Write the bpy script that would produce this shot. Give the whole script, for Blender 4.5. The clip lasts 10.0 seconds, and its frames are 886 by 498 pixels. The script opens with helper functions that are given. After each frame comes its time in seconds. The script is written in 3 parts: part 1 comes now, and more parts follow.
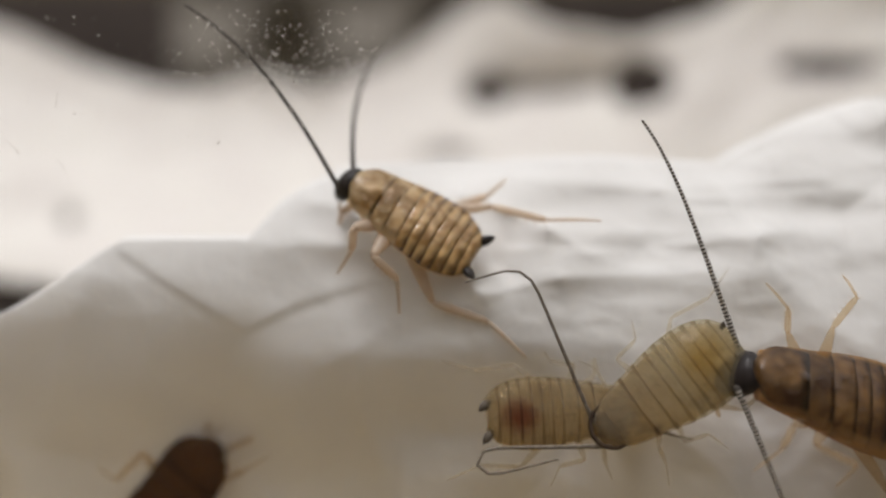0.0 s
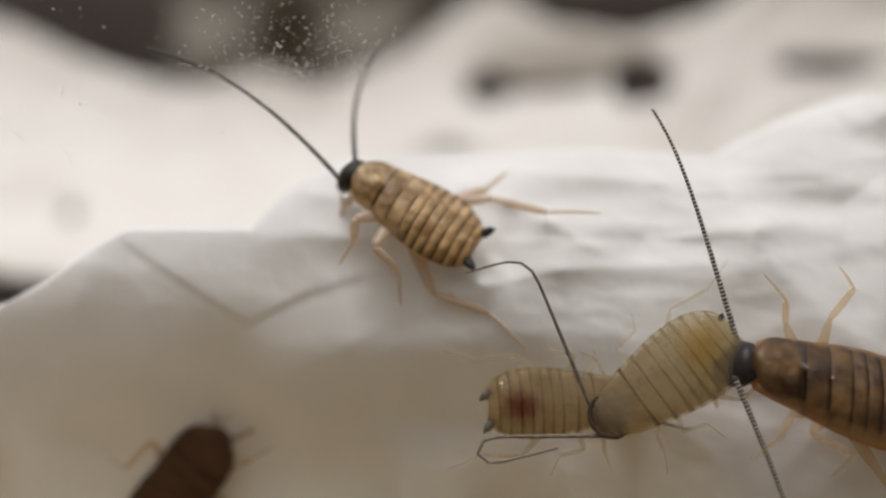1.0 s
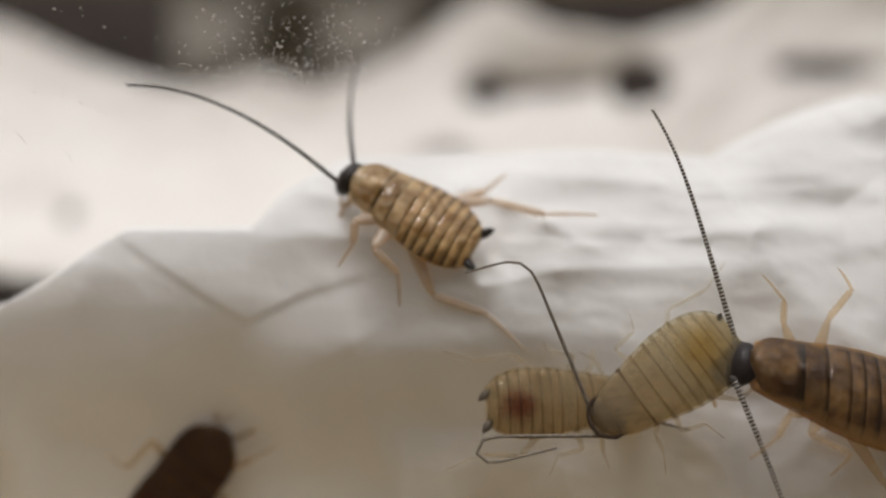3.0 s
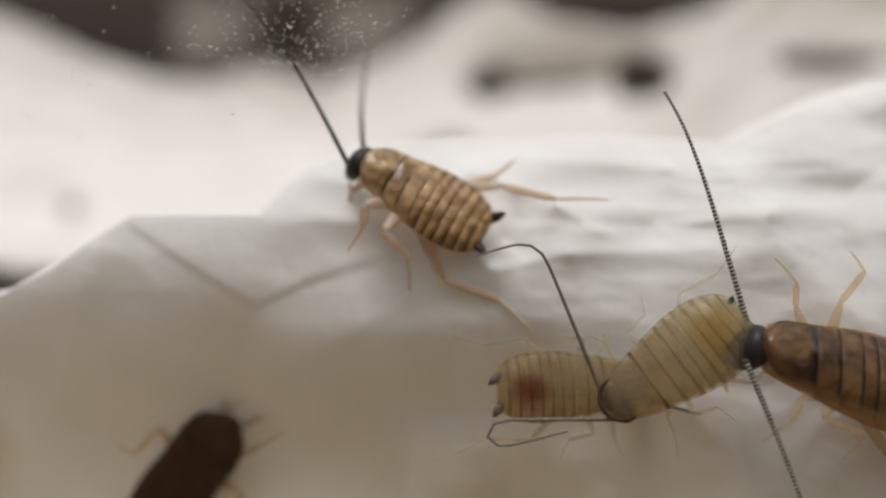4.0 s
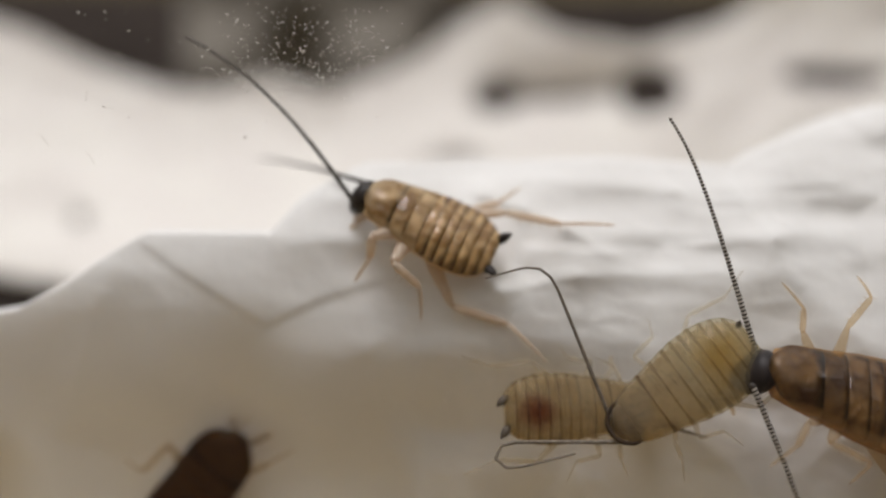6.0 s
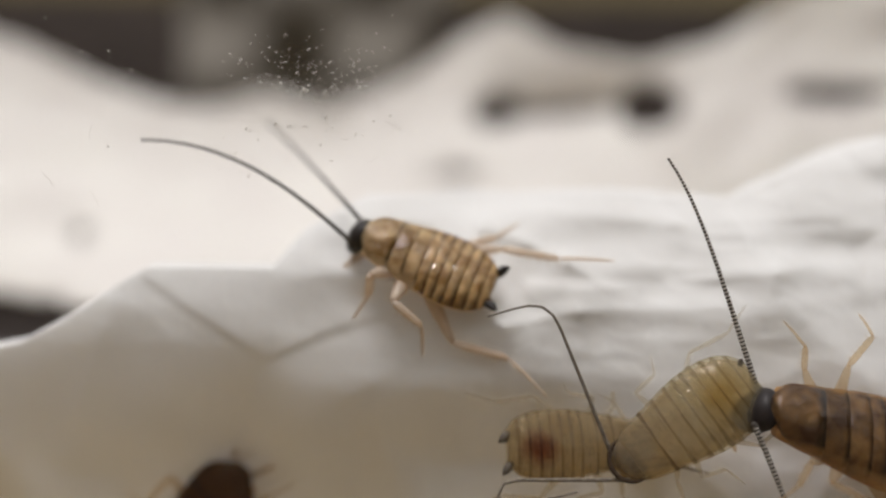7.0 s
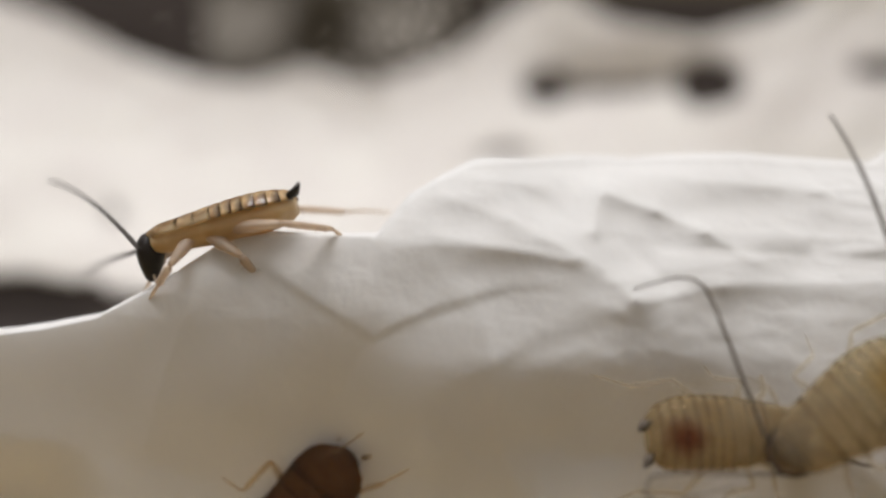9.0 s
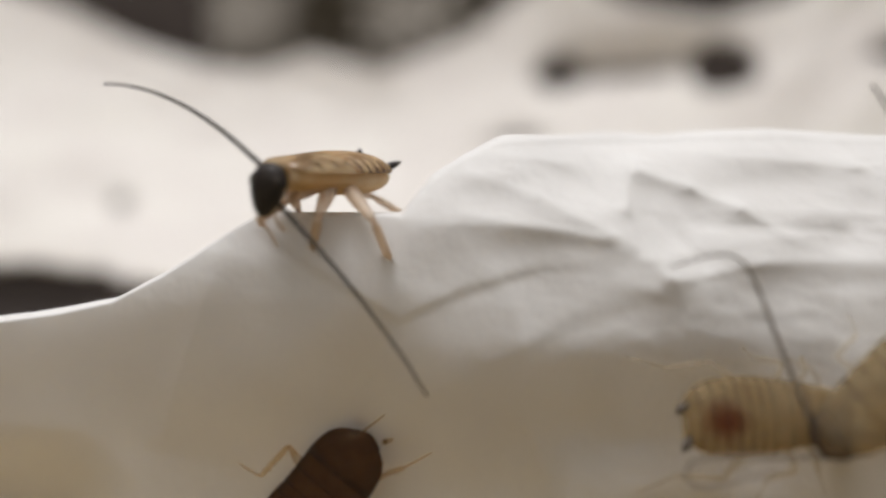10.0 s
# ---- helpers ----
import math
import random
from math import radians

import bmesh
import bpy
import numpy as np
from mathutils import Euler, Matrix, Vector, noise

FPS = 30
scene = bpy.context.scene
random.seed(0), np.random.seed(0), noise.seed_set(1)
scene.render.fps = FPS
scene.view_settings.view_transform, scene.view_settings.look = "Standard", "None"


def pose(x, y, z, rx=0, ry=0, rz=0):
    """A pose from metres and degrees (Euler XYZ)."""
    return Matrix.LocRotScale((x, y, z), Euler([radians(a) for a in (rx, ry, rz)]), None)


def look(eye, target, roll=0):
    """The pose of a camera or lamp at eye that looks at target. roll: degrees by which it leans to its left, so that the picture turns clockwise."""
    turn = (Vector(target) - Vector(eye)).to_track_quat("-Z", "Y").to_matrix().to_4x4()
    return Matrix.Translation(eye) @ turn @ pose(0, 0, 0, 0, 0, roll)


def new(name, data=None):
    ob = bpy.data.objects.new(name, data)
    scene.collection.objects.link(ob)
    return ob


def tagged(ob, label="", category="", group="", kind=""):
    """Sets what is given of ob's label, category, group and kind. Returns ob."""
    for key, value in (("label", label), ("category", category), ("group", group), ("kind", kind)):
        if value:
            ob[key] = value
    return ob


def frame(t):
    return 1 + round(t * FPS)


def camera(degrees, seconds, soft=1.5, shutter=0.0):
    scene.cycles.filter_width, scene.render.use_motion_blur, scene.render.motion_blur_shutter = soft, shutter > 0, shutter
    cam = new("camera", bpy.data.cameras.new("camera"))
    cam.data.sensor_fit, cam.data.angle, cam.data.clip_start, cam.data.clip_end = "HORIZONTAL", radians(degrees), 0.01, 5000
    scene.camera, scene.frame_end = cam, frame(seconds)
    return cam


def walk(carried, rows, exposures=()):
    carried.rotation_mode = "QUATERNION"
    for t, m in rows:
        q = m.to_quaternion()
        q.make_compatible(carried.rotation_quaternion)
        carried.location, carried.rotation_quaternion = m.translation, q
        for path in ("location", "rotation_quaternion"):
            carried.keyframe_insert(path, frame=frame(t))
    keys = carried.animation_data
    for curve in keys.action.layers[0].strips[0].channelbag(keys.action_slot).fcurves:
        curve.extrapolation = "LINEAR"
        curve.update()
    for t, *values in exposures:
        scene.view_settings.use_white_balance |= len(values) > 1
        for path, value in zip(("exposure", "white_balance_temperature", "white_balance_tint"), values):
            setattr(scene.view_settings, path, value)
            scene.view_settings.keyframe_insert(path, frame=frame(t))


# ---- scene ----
MM = 0.001
LIFT = 14.0  # height of the lens over the floor of the box, in millimetres


def mm(x, y, z):
    """A place in metres from millimetres: x across, y away from the first eye, z up from it."""
    return Vector((x, y, z + LIFT)) * MM


def eye(x, y, z, rx, ry, rz):
    return pose(x * MM, y * MM, (z + LIFT) * MM, rx, ry, rz)


cam = camera(50.0, 10.0, soft=2.4, shutter=0.4)
cam.data.dof.use_dof = True
cam.data.dof.focus_distance = 0.0307
cam.data.dof.aperture_fstop = 17.5
walk(cam, [
    (0, eye(-0.01, 0.01, -0.00, 90.00, 0.00, 0.02)),
    (0.5, eye(-0.11, -0.12, -0.07, 89.92, -0.08, -0.03)),
    (1, eye(-0.12, -0.30, -0.28, 89.97, -0.21, -0.08)),
    (1.5, eye(-0.19, -0.35, -0.45, 90.13, -0.24, -0.12)),
    (2, eye(-0.15, -0.38, -0.42, 90.13, -0.14, -0.08)),
    (3.5, eye(-0.25, -0.36, -0.36, 90.14, -0.36, -0.28)),
    (4, eye(-0.56, -0.21, -1.01, 90.28, -0.31, -0.31)),
    (4.5, eye(-0.54, -0.49, -0.99, 90.64, -0.29, -0.08)),
    (5, eye(-0.73, -0.30, -0.78, 90.64, -0.44, -0.12)),
    (6.5, eye(-0.79, -0.50, 0.12, 90.51, -0.81, -0.10)),
    (7, eye(-0.89, -0.51, 0.77, 90.61, -0.81, -0.16)),
    (7.5, eye(-0.88, -0.42, 0.67, 90.46, -0.84, -0.03)),
    (8, eye(-1.14, -0.21, 1.03, 90.27, -0.85, -0.21)),
    (8.2, eye(-1.86, 0.09, 1.18, 90.55, -0.98, -0.31)),
    (8.5, eye(-3.93, 1.48, 0.43, 90.38, -1.61, -1.00)),
    (8.7, eye(-4.73, 2.02, -0.30, 90.47, -1.21, -0.48)),
    (9, eye(-4.94, 2.98, -0.09, 90.16, -1.07, -0.27)),
    (9.5, eye(-5.41, 3.51, -0.22, 90.34, -0.93, 0.08)),
    (10, eye(-5.77, 3.96, -0.54, 89.76, -0.67, -0.21)),
])

# ---- light: one lamp over the open box, and the room round it ----
world = bpy.data.worlds.new("room_light")
scene.world = world
world.use_nodes = True
# a white ceiling over warm, dim room walls
room_nodes, room_links = world.node_tree.nodes, world.node_tree.links
room_nodes["Background"].inputs[1].default_value = 1.5
room_way = room_nodes.new("ShaderNodeTexCoord")
room_axes = room_nodes.new("ShaderNodeSeparateXYZ")
room_tone = room_nodes.new("ShaderNodeValToRGB")
room_tone.color_ramp.elements[0].position, room_tone.color_ramp.elements[0].color = 0.30, (0.095, 0.075, 0.042, 1)
room_tone.color_ramp.elements[1].position, room_tone.color_ramp.elements[1].color = 0.8, (0.87, 0.85, 0.865, 1)
room_links.new(room_way.outputs["Generated"], room_axes.inputs[0])
room_links.new(room_axes.outputs[2], room_tone.inputs[0])
room_links.new(room_tone.outputs[0], room_nodes["Background"].inputs[0])
lamp_data = bpy.data.lights.new("ceiling_lamp", "AREA")
lamp_data.shape, lamp_data.size = "DISK", 0.14
lamp_data.energy, lamp_data.color = 0.67, (1.0, 0.965, 0.99)
lamp = new("ceiling_lamp", lamp_data)
lamp.matrix_world = look((-0.06, -0.04, 0.30), (0, 0.04, 0.01))
scene.view_settings.exposure = 0.0


# ---- materials ----
def material(name):
    m = bpy.data.materials.new(name)
    m.use_nodes = True
    m.node_tree.nodes.clear()
    return m, m.node_tree.nodes, m.node_tree.links


def node(nodes, kind, **values):
    n = nodes.new(kind)
    for key, value in values.items():
        n.inputs[key.replace("_", " ")].default_value = value
    return n


def noise_tex(nodes, links, scale, detail=4.0, coords="Object"):
    co = nodes.new("ShaderNodeTexCoord")
    n = node(nodes, "ShaderNodeTexNoise", Scale=scale, Detail=detail)
    links.new(co.outputs[coords], n.inputs["Vector"])
    return n


def ramp(nodes, links, source, stops):
    r = nodes.new("ShaderNodeValToRGB")
    while len(r.color_ramp.elements) < len(stops):
        r.color_ramp.elements.new(0.5)
    for e, (p, c) in zip(r.color_ramp.elements, stops):
        e.position, e.color = p, (*c, 1)
    links.new(source, r.inputs[0])
    return r


def plain(name, low, high, scale, rough=0.6, bump=0.2, bump_scale=None, coat=0.0, through_light=0.0, clear=0.0, spec=0.5):
    """A surface of two tones with grain; through_light is the share of light that passes through."""
    m, ns, ls = material(name)
    n = noise_tex(ns, ls, scale)
    r = ramp(ns, ls, n.outputs["Fac"], ((0.35, low), (0.65, high)))
    p = node(ns, "ShaderNodeBsdfPrincipled", Roughness=rough, Coat_Weight=coat, Coat_Roughness=0.12, Specular_IOR_Level=spec)
    ls.new(r.outputs[0], p.inputs["Base Color"])
    f = noise_tex(ns, ls, bump_scale or scale * 4, 6)
    b = node(ns, "ShaderNodeBump", Strength=bump, Distance=0.0001)
    ls.new(f.outputs["Fac"], b.inputs["Height"])
    ls.new(b.outputs[0], p.inputs["Normal"])
    out = ns.new("ShaderNodeOutputMaterial")
    if through_light:
        t = ns.new("ShaderNodeBsdfTranslucent")
        ls.new(r.outputs[0], t.inputs["Color"])
        ls.new(b.outputs[0], t.inputs["Normal"])
        mix = node(ns, "ShaderNodeMixShader", Fac=through_light)
        ls.new(p.outputs[0], mix.inputs[1])
        ls.new(t.outputs[0], mix.inputs[2])
        last = mix
        if clear:
            see = ns.new("ShaderNodeBsdfTransparent")
            ls.new(r.outputs[0], see.inputs["Color"])
            last = node(ns, "ShaderNodeMixShader", Fac=clear)
            ls.new(mix.outputs[0], last.inputs[1])
            ls.new(see.outputs[0], last.inputs[2])
        ls.new(last.outputs[0], out.inputs[0])
    else:
        ls.new(p.outputs[0], out.inputs[0])
    return m


def plate_material(name, pale, dark, band, through_light=0.35, edge=0.25, stain=None, coat=0.45, spec=0.3, mottle=1900, clear=0.0, middle=0.55, wrinkle=0.25, spread=0.25, soft_band=0.0, rim_tone=None, gloss=1.65):
    """Horny back plate: mottled, with a darker hind margin across it."""
    m, ns, ls = material(name)
    n = noise_tex(ns, ls, mottle, 2)
    r = ramp(ns, ls, n.outputs["Fac"], ((0.5 - spread, pale), (0.5 + spread, dark)))
    co = ns.new("ShaderNodeTexCoord")
    sep = ns.new("ShaderNodeSeparateXYZ")
    ls.new(co.outputs["Generated"], sep.inputs[0])
    wave = noise_tex(ns, ls, 3200, 2)
    wavy = node(ns, "ShaderNodeMath")
    wavy.operation = "MULTIPLY_ADD"
    wavy.inputs[1].default_value = edge * 0.9
    ls.new(wave.outputs["Fac"], wavy.inputs[0])
    ls.new(sep.outputs[1], wavy.inputs[2])
    rim = ramp(ns, ls, wavy.outputs[0], ((edge * (0.8 - soft_band), (1, 1, 1)), (edge * (1.7 + 2 * soft_band), (0, 0, 0))))
    mix = ns.new("ShaderNodeMix")
    mix.data_type = "RGBA"
    mix.inputs["B"].default_value = (*band, 1)
    # the back's middle is paler than its flanks, and its bands fade there
    flank = ramp(ns, ls, sep.outputs[0], ((0.08, (1, 1, 1)), (0.48, (middle, middle, middle)), (0.62, (middle, middle, middle)), (0.95, (1, 1, 1))))
    faint = node(ns, "ShaderNodeMath")
    faint.operation = "MULTIPLY"
    ls.new(rim.outputs[0], faint.inputs[0])
    ls.new(flank.outputs[0], faint.inputs[1])
    ls.new(faint.outputs[0], mix.inputs["Factor"])
    ls.new(r.outputs[0], mix.inputs["A"])
    if rim_tone:
        side = ramp(ns, ls, sep.outputs[0], ((0.03, (1, 1, 1)), (0.13, (0, 0, 0)), (0.87, (0, 0, 0)), (0.97, (1, 1, 1))))
        over = ns.new("ShaderNodeMix")
        over.data_type = "RGBA"
        over.inputs["B"].default_value = (*rim_tone, 1)
        ls.new(side.outputs[0], over.inputs["Factor"])
        ls.new(mix.outputs["Result"], over.inputs["A"])
        mix = over
    if stain:
        place, reach, tone = stain
        far = ns.new("ShaderNodeVectorMath")
        far.operation = "DISTANCE"
        far.inputs[1].default_value = place
        wob = noise_tex(ns, ls, 1500, 2)
        shift = node(ns, "ShaderNodeVectorMath")
        shift.operation = "MULTIPLY_ADD"
        shift.inputs[1].default_value = (0.0005, 0.0005, 0.0005)
        ls.new(wob.outputs["Color"], shift.inputs[0])
        ls.new(co.outputs["Object"], shift.inputs[2])
        ls.new(shift.outputs[0], far.inputs[0])
        scaled = ns.new("ShaderNodeMath")
        scaled.operation = "DIVIDE"
        scaled.inputs[1].default_value = reach
        ls.new(far.outputs["Value"], scaled.inputs[0])
        fade = ramp(ns, ls, scaled.outputs[0], ((0.25, (0.85, 0.85, 0.85)), (1.0, (0, 0, 0))))
        over = ns.new("ShaderNodeMix")
        over.data_type = "RGBA"
        over.inputs["B"].default_value = (*tone, 1)
        ls.new(fade.outputs[0], over.inputs["Factor"])
        ls.new(mix.outputs["Result"], over.inputs["A"])
        mix = over
    p = node(ns, "ShaderNodeBsdfPrincipled", Roughness=0.36, Coat_Weight=coat, Coat_Roughness=0.025, Coat_IOR=gloss, Specular_IOR_Level=spec)
    ls.new(mix.outputs["Result"], p.inputs["Base Color"])
    f = noise_tex(ns, ls, 9000, 3)
    b = node(ns, "ShaderNodeBump", Strength=0.25, Distance=0.00004)
    ls.new(f.outputs["Fac"], b.inputs["Height"])
    fold = noise_tex(ns, ls, 2600, 1)
    dent = node(ns, "ShaderNodeBump", Strength=wrinkle, Distance=0.00012)
    ls.new(fold.outputs["Fac"], dent.inputs["Height"])
    ls.new(dent.outputs[0], b.inputs["Normal"])
    ls.new(b.outputs[0], p.inputs["Normal"])
    ls.new(dent.outputs[0], p.inputs["Coat Normal"])
    t = ns.new("ShaderNodeBsdfTranslucent")
    ls.new(mix.outputs["Result"], t.inputs["Color"])
    both = node(ns, "ShaderNodeMixShader", Fac=through_light)
    ls.new(p.outputs[0], both.inputs[1])
    ls.new(t.outputs[0], both.inputs[2])
    if clear:
        see = ns.new("ShaderNodeBsdfTransparent")
        ls.new(mix.outputs["Result"], see.inputs["Color"])
        lit, both = both, node(ns, "ShaderNodeMixShader", Fac=clear)
        ls.new(lit.outputs[0], both.inputs[1])
        ls.new(see.outputs[0], both.inputs[2])
    out = ns.new("ShaderNodeOutputMaterial")
    ls.new(both.outputs[0], out.inputs[0])
    return m


def clear_material():
    m, ns, ls = material("clear_plastic")
    t = node(ns, "ShaderNodeBsdfTransparent", Color=(0.98, 0.98, 0.97, 1))
    g = node(ns, "ShaderNodeBsdfGlossy", Roughness=0.03)
    mix = node(ns, "ShaderNodeMixShader", Fac=0.03)
    ls.new(t.outputs[0], mix.inputs[1])
    ls.new(g.outputs[0], mix.inputs[2])
    out = ns.new("ShaderNodeOutputMaterial")
    ls.new(mix.outputs[0], out.inputs[0])
    return m


TISSUE = plain("tissue_paper", (0.80, 0.795, 0.785), (0.87, 0.87, 0.865), 300, 0.85, 0.45, 1900, through_light=0.3)
TOWEL = plain("paper_towel", (0.82, 0.79, 0.76), (0.88, 0.86, 0.82), 200, 0.9, 0.3, 800, through_light=0.25)
CARD = plain("dark_card", (0.030, 0.022, 0.020), (0.055, 0.042, 0.038), 120, 0.9, 0.4, 900)
GREY_CARD = plain("grey_card", (0.16, 0.145, 0.125), (0.22, 0.20, 0.17), 150, 0.9, 0.4, 900)
BLOCK_BROWN = plain("light_block_brown", (0.18, 0.125, 0.055), (0.26, 0.19, 0.09), 150, 0.9, 0.3, 900)
BOX = plain("box_floor_card", (0.29, 0.19, 0.045), (0.40, 0.27, 0.07), 60, 0.6, 0.05)
WOOD = plain("table_wood", (0.035, 0.020, 0.010), (0.06, 0.034, 0.018), 25, 0.6, 0.15)
CLEAR = clear_material()
DUST = plain("dust_grains", (0.55, 0.52, 0.46), (0.90, 0.88, 0.83), 2500, 0.9, 0.2, through_light=0.4)
AMBER = plate_material("amber_plate", (0.86, 0.66, 0.35), (0.50, 0.31, 0.115), (0.13, 0.06, 0.02), edge=0.40, coat=1.0, mottle=1900, middle=0.35, through_light=0.4, wrinkle=0.6, spread=0.13, soft_band=0.06, gloss=2.1)
NECK = plate_material("amber_shield", (0.84, 0.69, 0.44), (0.42, 0.28, 0.12), (0.08, 0.037, 0.013), edge=0.12, coat=1.0, mottle=1800, middle=1.0, through_light=0.42, clear=0.26, wrinkle=1.2, spread=0.14, rim_tone=(0.86, 0.75, 0.54), gloss=2.1)
BROWN = plate_material("brown_plate", (0.34, 0.185, 0.06), (0.10, 0.045, 0.016), (0.018, 0.008, 0.005), 0.32, 0.30, middle=0.95, mottle=1500, coat=0.8, wrinkle=0.8, spread=0.18, soft_band=0.2, rim_tone=(0.60, 0.37, 0.15))
BROWN_NECK = plate_material("brown_shield", (0.34, 0.19, 0.065), (0.09, 0.04, 0.014), (0.02, 0.009, 0.005), 0.32, 0.2, middle=1.0, mottle=1300, coat=0.8, wrinkle=0.8, spread=0.18, rim_tone=(0.55, 0.34, 0.14))
DARK = plate_material("dark_plate", (0.15, 0.068, 0.024), (0.105, 0.045, 0.016), (0.08, 0.034, 0.012), 0.2, coat=0.04, spec=0.1)
PALE_GUT = plate_material("pale_plate_red_gut", (0.80, 0.74, 0.60), (0.68, 0.59, 0.43), (0.62, 0.52, 0.37), 0.5, 0.08, ((0.0004, -0.0012, 0.0007), 0.0008, (0.33, 0.085, 0.025)), clear=0.82, coat=0.8, middle=0.4, wrinkle=0.8, gloss=1.9)
PALE_OLIVE = plate_material("pale_plate_olive_gut", (0.82, 0.78, 0.67), (0.72, 0.66, 0.51), (0.36, 0.26, 0.15), 0.5, 0.09, ((0.0003, -0.0012, 0.0007), 0.0011, (0.68, 0.54, 0.22)), clear=0.8, coat=1.0, middle=0.7, wrinkle=0.8, gloss=2.0)
PALE = plate_material("pale_plate", (0.80, 0.75, 0.63), (0.71, 0.63, 0.49), (0.44, 0.33, 0.2), 0.5, 0.08, clear=0.82, coat=0.4, middle=0.6)
BELLY = plain("pale_belly", (0.76, 0.58, 0.32), (0.86, 0.72, 0.47), 1800, 0.4, 0.2, coat=0.3, through_light=0.5)
BELLY_DARK = plain("brown_belly", (0.50, 0.28, 0.10), (0.66, 0.40, 0.17), 1800, 0.4, 0.2, coat=0.3, through_light=0.4, clear=0.2)
BELLY_PALE = plain("white_belly", (0.74, 0.66, 0.50), (0.82, 0.75, 0.60), 1500, 0.4, 0.2, coat=0.2, through_light=0.5, clear=0.7)
LEG = plain("pale_leg", (0.75, 0.63, 0.51), (0.86, 0.77, 0.66), 3000, 0.3, 0.2, coat=0.8, through_light=0.5, clear=0.28)
LEG_PALE = plain("white_leg", (0.92, 0.88, 0.80), (0.96, 0.93, 0.87), 3000, 0.4, 0.2, coat=0.5, through_light=0.65, clear=0.86)
LEG_BROWN = plain("brown_leg", (0.88, 0.78, 0.64), (0.93, 0.86, 0.75), 3000, 0.4, 0.2, coat=0.2, through_light=0.6, clear=0.88)
BLACK = plain("black_horn", (0.009, 0.007, 0.008), (0.018, 0.014, 0.014), 4000, 0.35, 0.2, coat=0.04, spec=0.14)
FEELER = plain("dark_feeler", (0.022, 0.017, 0.015), (0.055, 0.045, 0.038), 9000, 0.5, 0.3)
PALE_HEAD = plain("pale_brown_head", (0.40, 0.32, 0.22), (0.52, 0.43, 0.31), 2500, 0.5, 0.2, coat=0.05, through_light=0.45, clear=0.55, spec=0.15)
GREY_HORN = plain("grey_horn", (0.05, 0.04, 0.03), (0.10, 0.082, 0.064), 4000, 0.5, 0.2, spec=0.2)
RIM = plain("dark_brown_rim", (0.025, 0.016, 0.010), (0.05, 0.033, 0.02), 2500, 0.6, 0.2, spec=0.1)
FEELER_GAP = plain("pale_feeler_joint", (0.70, 0.66, 0.60), (0.82, 0.79, 0.73), 9000, 0.5, 0.3, through_light=0.3)
FEELER_PALE = plain("grey_feeler", (0.14, 0.122, 0.10), (0.23, 0.20, 0.165), 9000, 0.6, 0.3, spec=0.1)


# ---- mesh helpers ----
def part(name, bm, mat, parent=None, label="", m=None, rounded=True):
    """Links a bmesh as one mesh object, under a parent if one is given."""
    mesh = bpy.data.meshes.new(name)
    bm.to_mesh(mesh)
    bm.free()
    mesh.materials.append(mat)
    mesh.polygons.foreach_set("use_smooth", [rounded] * len(mesh.polygons))
    ob = new(name, mesh)
    if parent:
        ob.parent = parent
    if m is not None:
        ob.matrix_basis = m
    if label:
        ob["label"] = label
    return ob


def grid_faces(bm, rows, cols, at, wrap=False):
    """A sheet of quads through at(i, j)."""
    vs = [[bm.verts.new(at(i, j)) for j in range(cols)] for i in range(rows)]
    for i in range(rows - 1):
        for j in range(cols if wrap else cols - 1):
            k = (j + 1) % cols
            bm.faces.new((vs[i][j], vs[i][k], vs[i + 1][k], vs[i + 1][j]))
    return vs


def lathe(bm, rings, sides=8, flat=1.0):
    """A closed rod along +y through rings of (y, radius); flat squeezes it in z. Rings may give (y, radius, x, z) offsets."""
    def at(i, j):
        y, r, *off = rings[i]
        ox, oz = off if off else (0, 0)
        a = 2 * math.pi * j / sides
        return (ox + r * math.cos(a), y, oz + r * flat * math.sin(a))
    vs = grid_faces(bm, len(rings), sides, at, True)
    bm.faces.new(vs[0])
    bm.faces.new(vs[-1][::-1])
    bmesh.ops.recalc_face_normals(bm, faces=bm.faces[:])
    return bm


def slab(bm, x0, x1, y0, y1, z0, z1):
    """A block with eased edges, in millimetres from the first eye."""
    m = Matrix.LocRotScale(mm((x0 + x1) / 2, (y0 + y1) / 2, (z0 + z1) / 2), None, Vector((x1 - x0, y1 - y0, z1 - z0)) * MM)
    made = bmesh.ops.create_cube(bm, size=1, matrix=m)
    bmesh.ops.bevel(bm, geom=list({e for v in made["verts"] for e in v.link_edges}), offset=0.3 * MM, segments=2, affect="EDGES")
    return bm


def smooth(a, b, x):
    u = min(1.0, max(0.0, (x - a) / (b - a)))
    return u * u * (3 - 2 * u)


def along(x, *knots):
    """Straight lines between knots (x, value)."""
    return float(np.interp(x, [k[0] for k in knots], [k[1] for k in knots]))


def sharp(x, y, z, scale):
    """Creased noise, 0 on the creases."""
    return abs(noise.noise(Vector((x, y, z)) * scale))


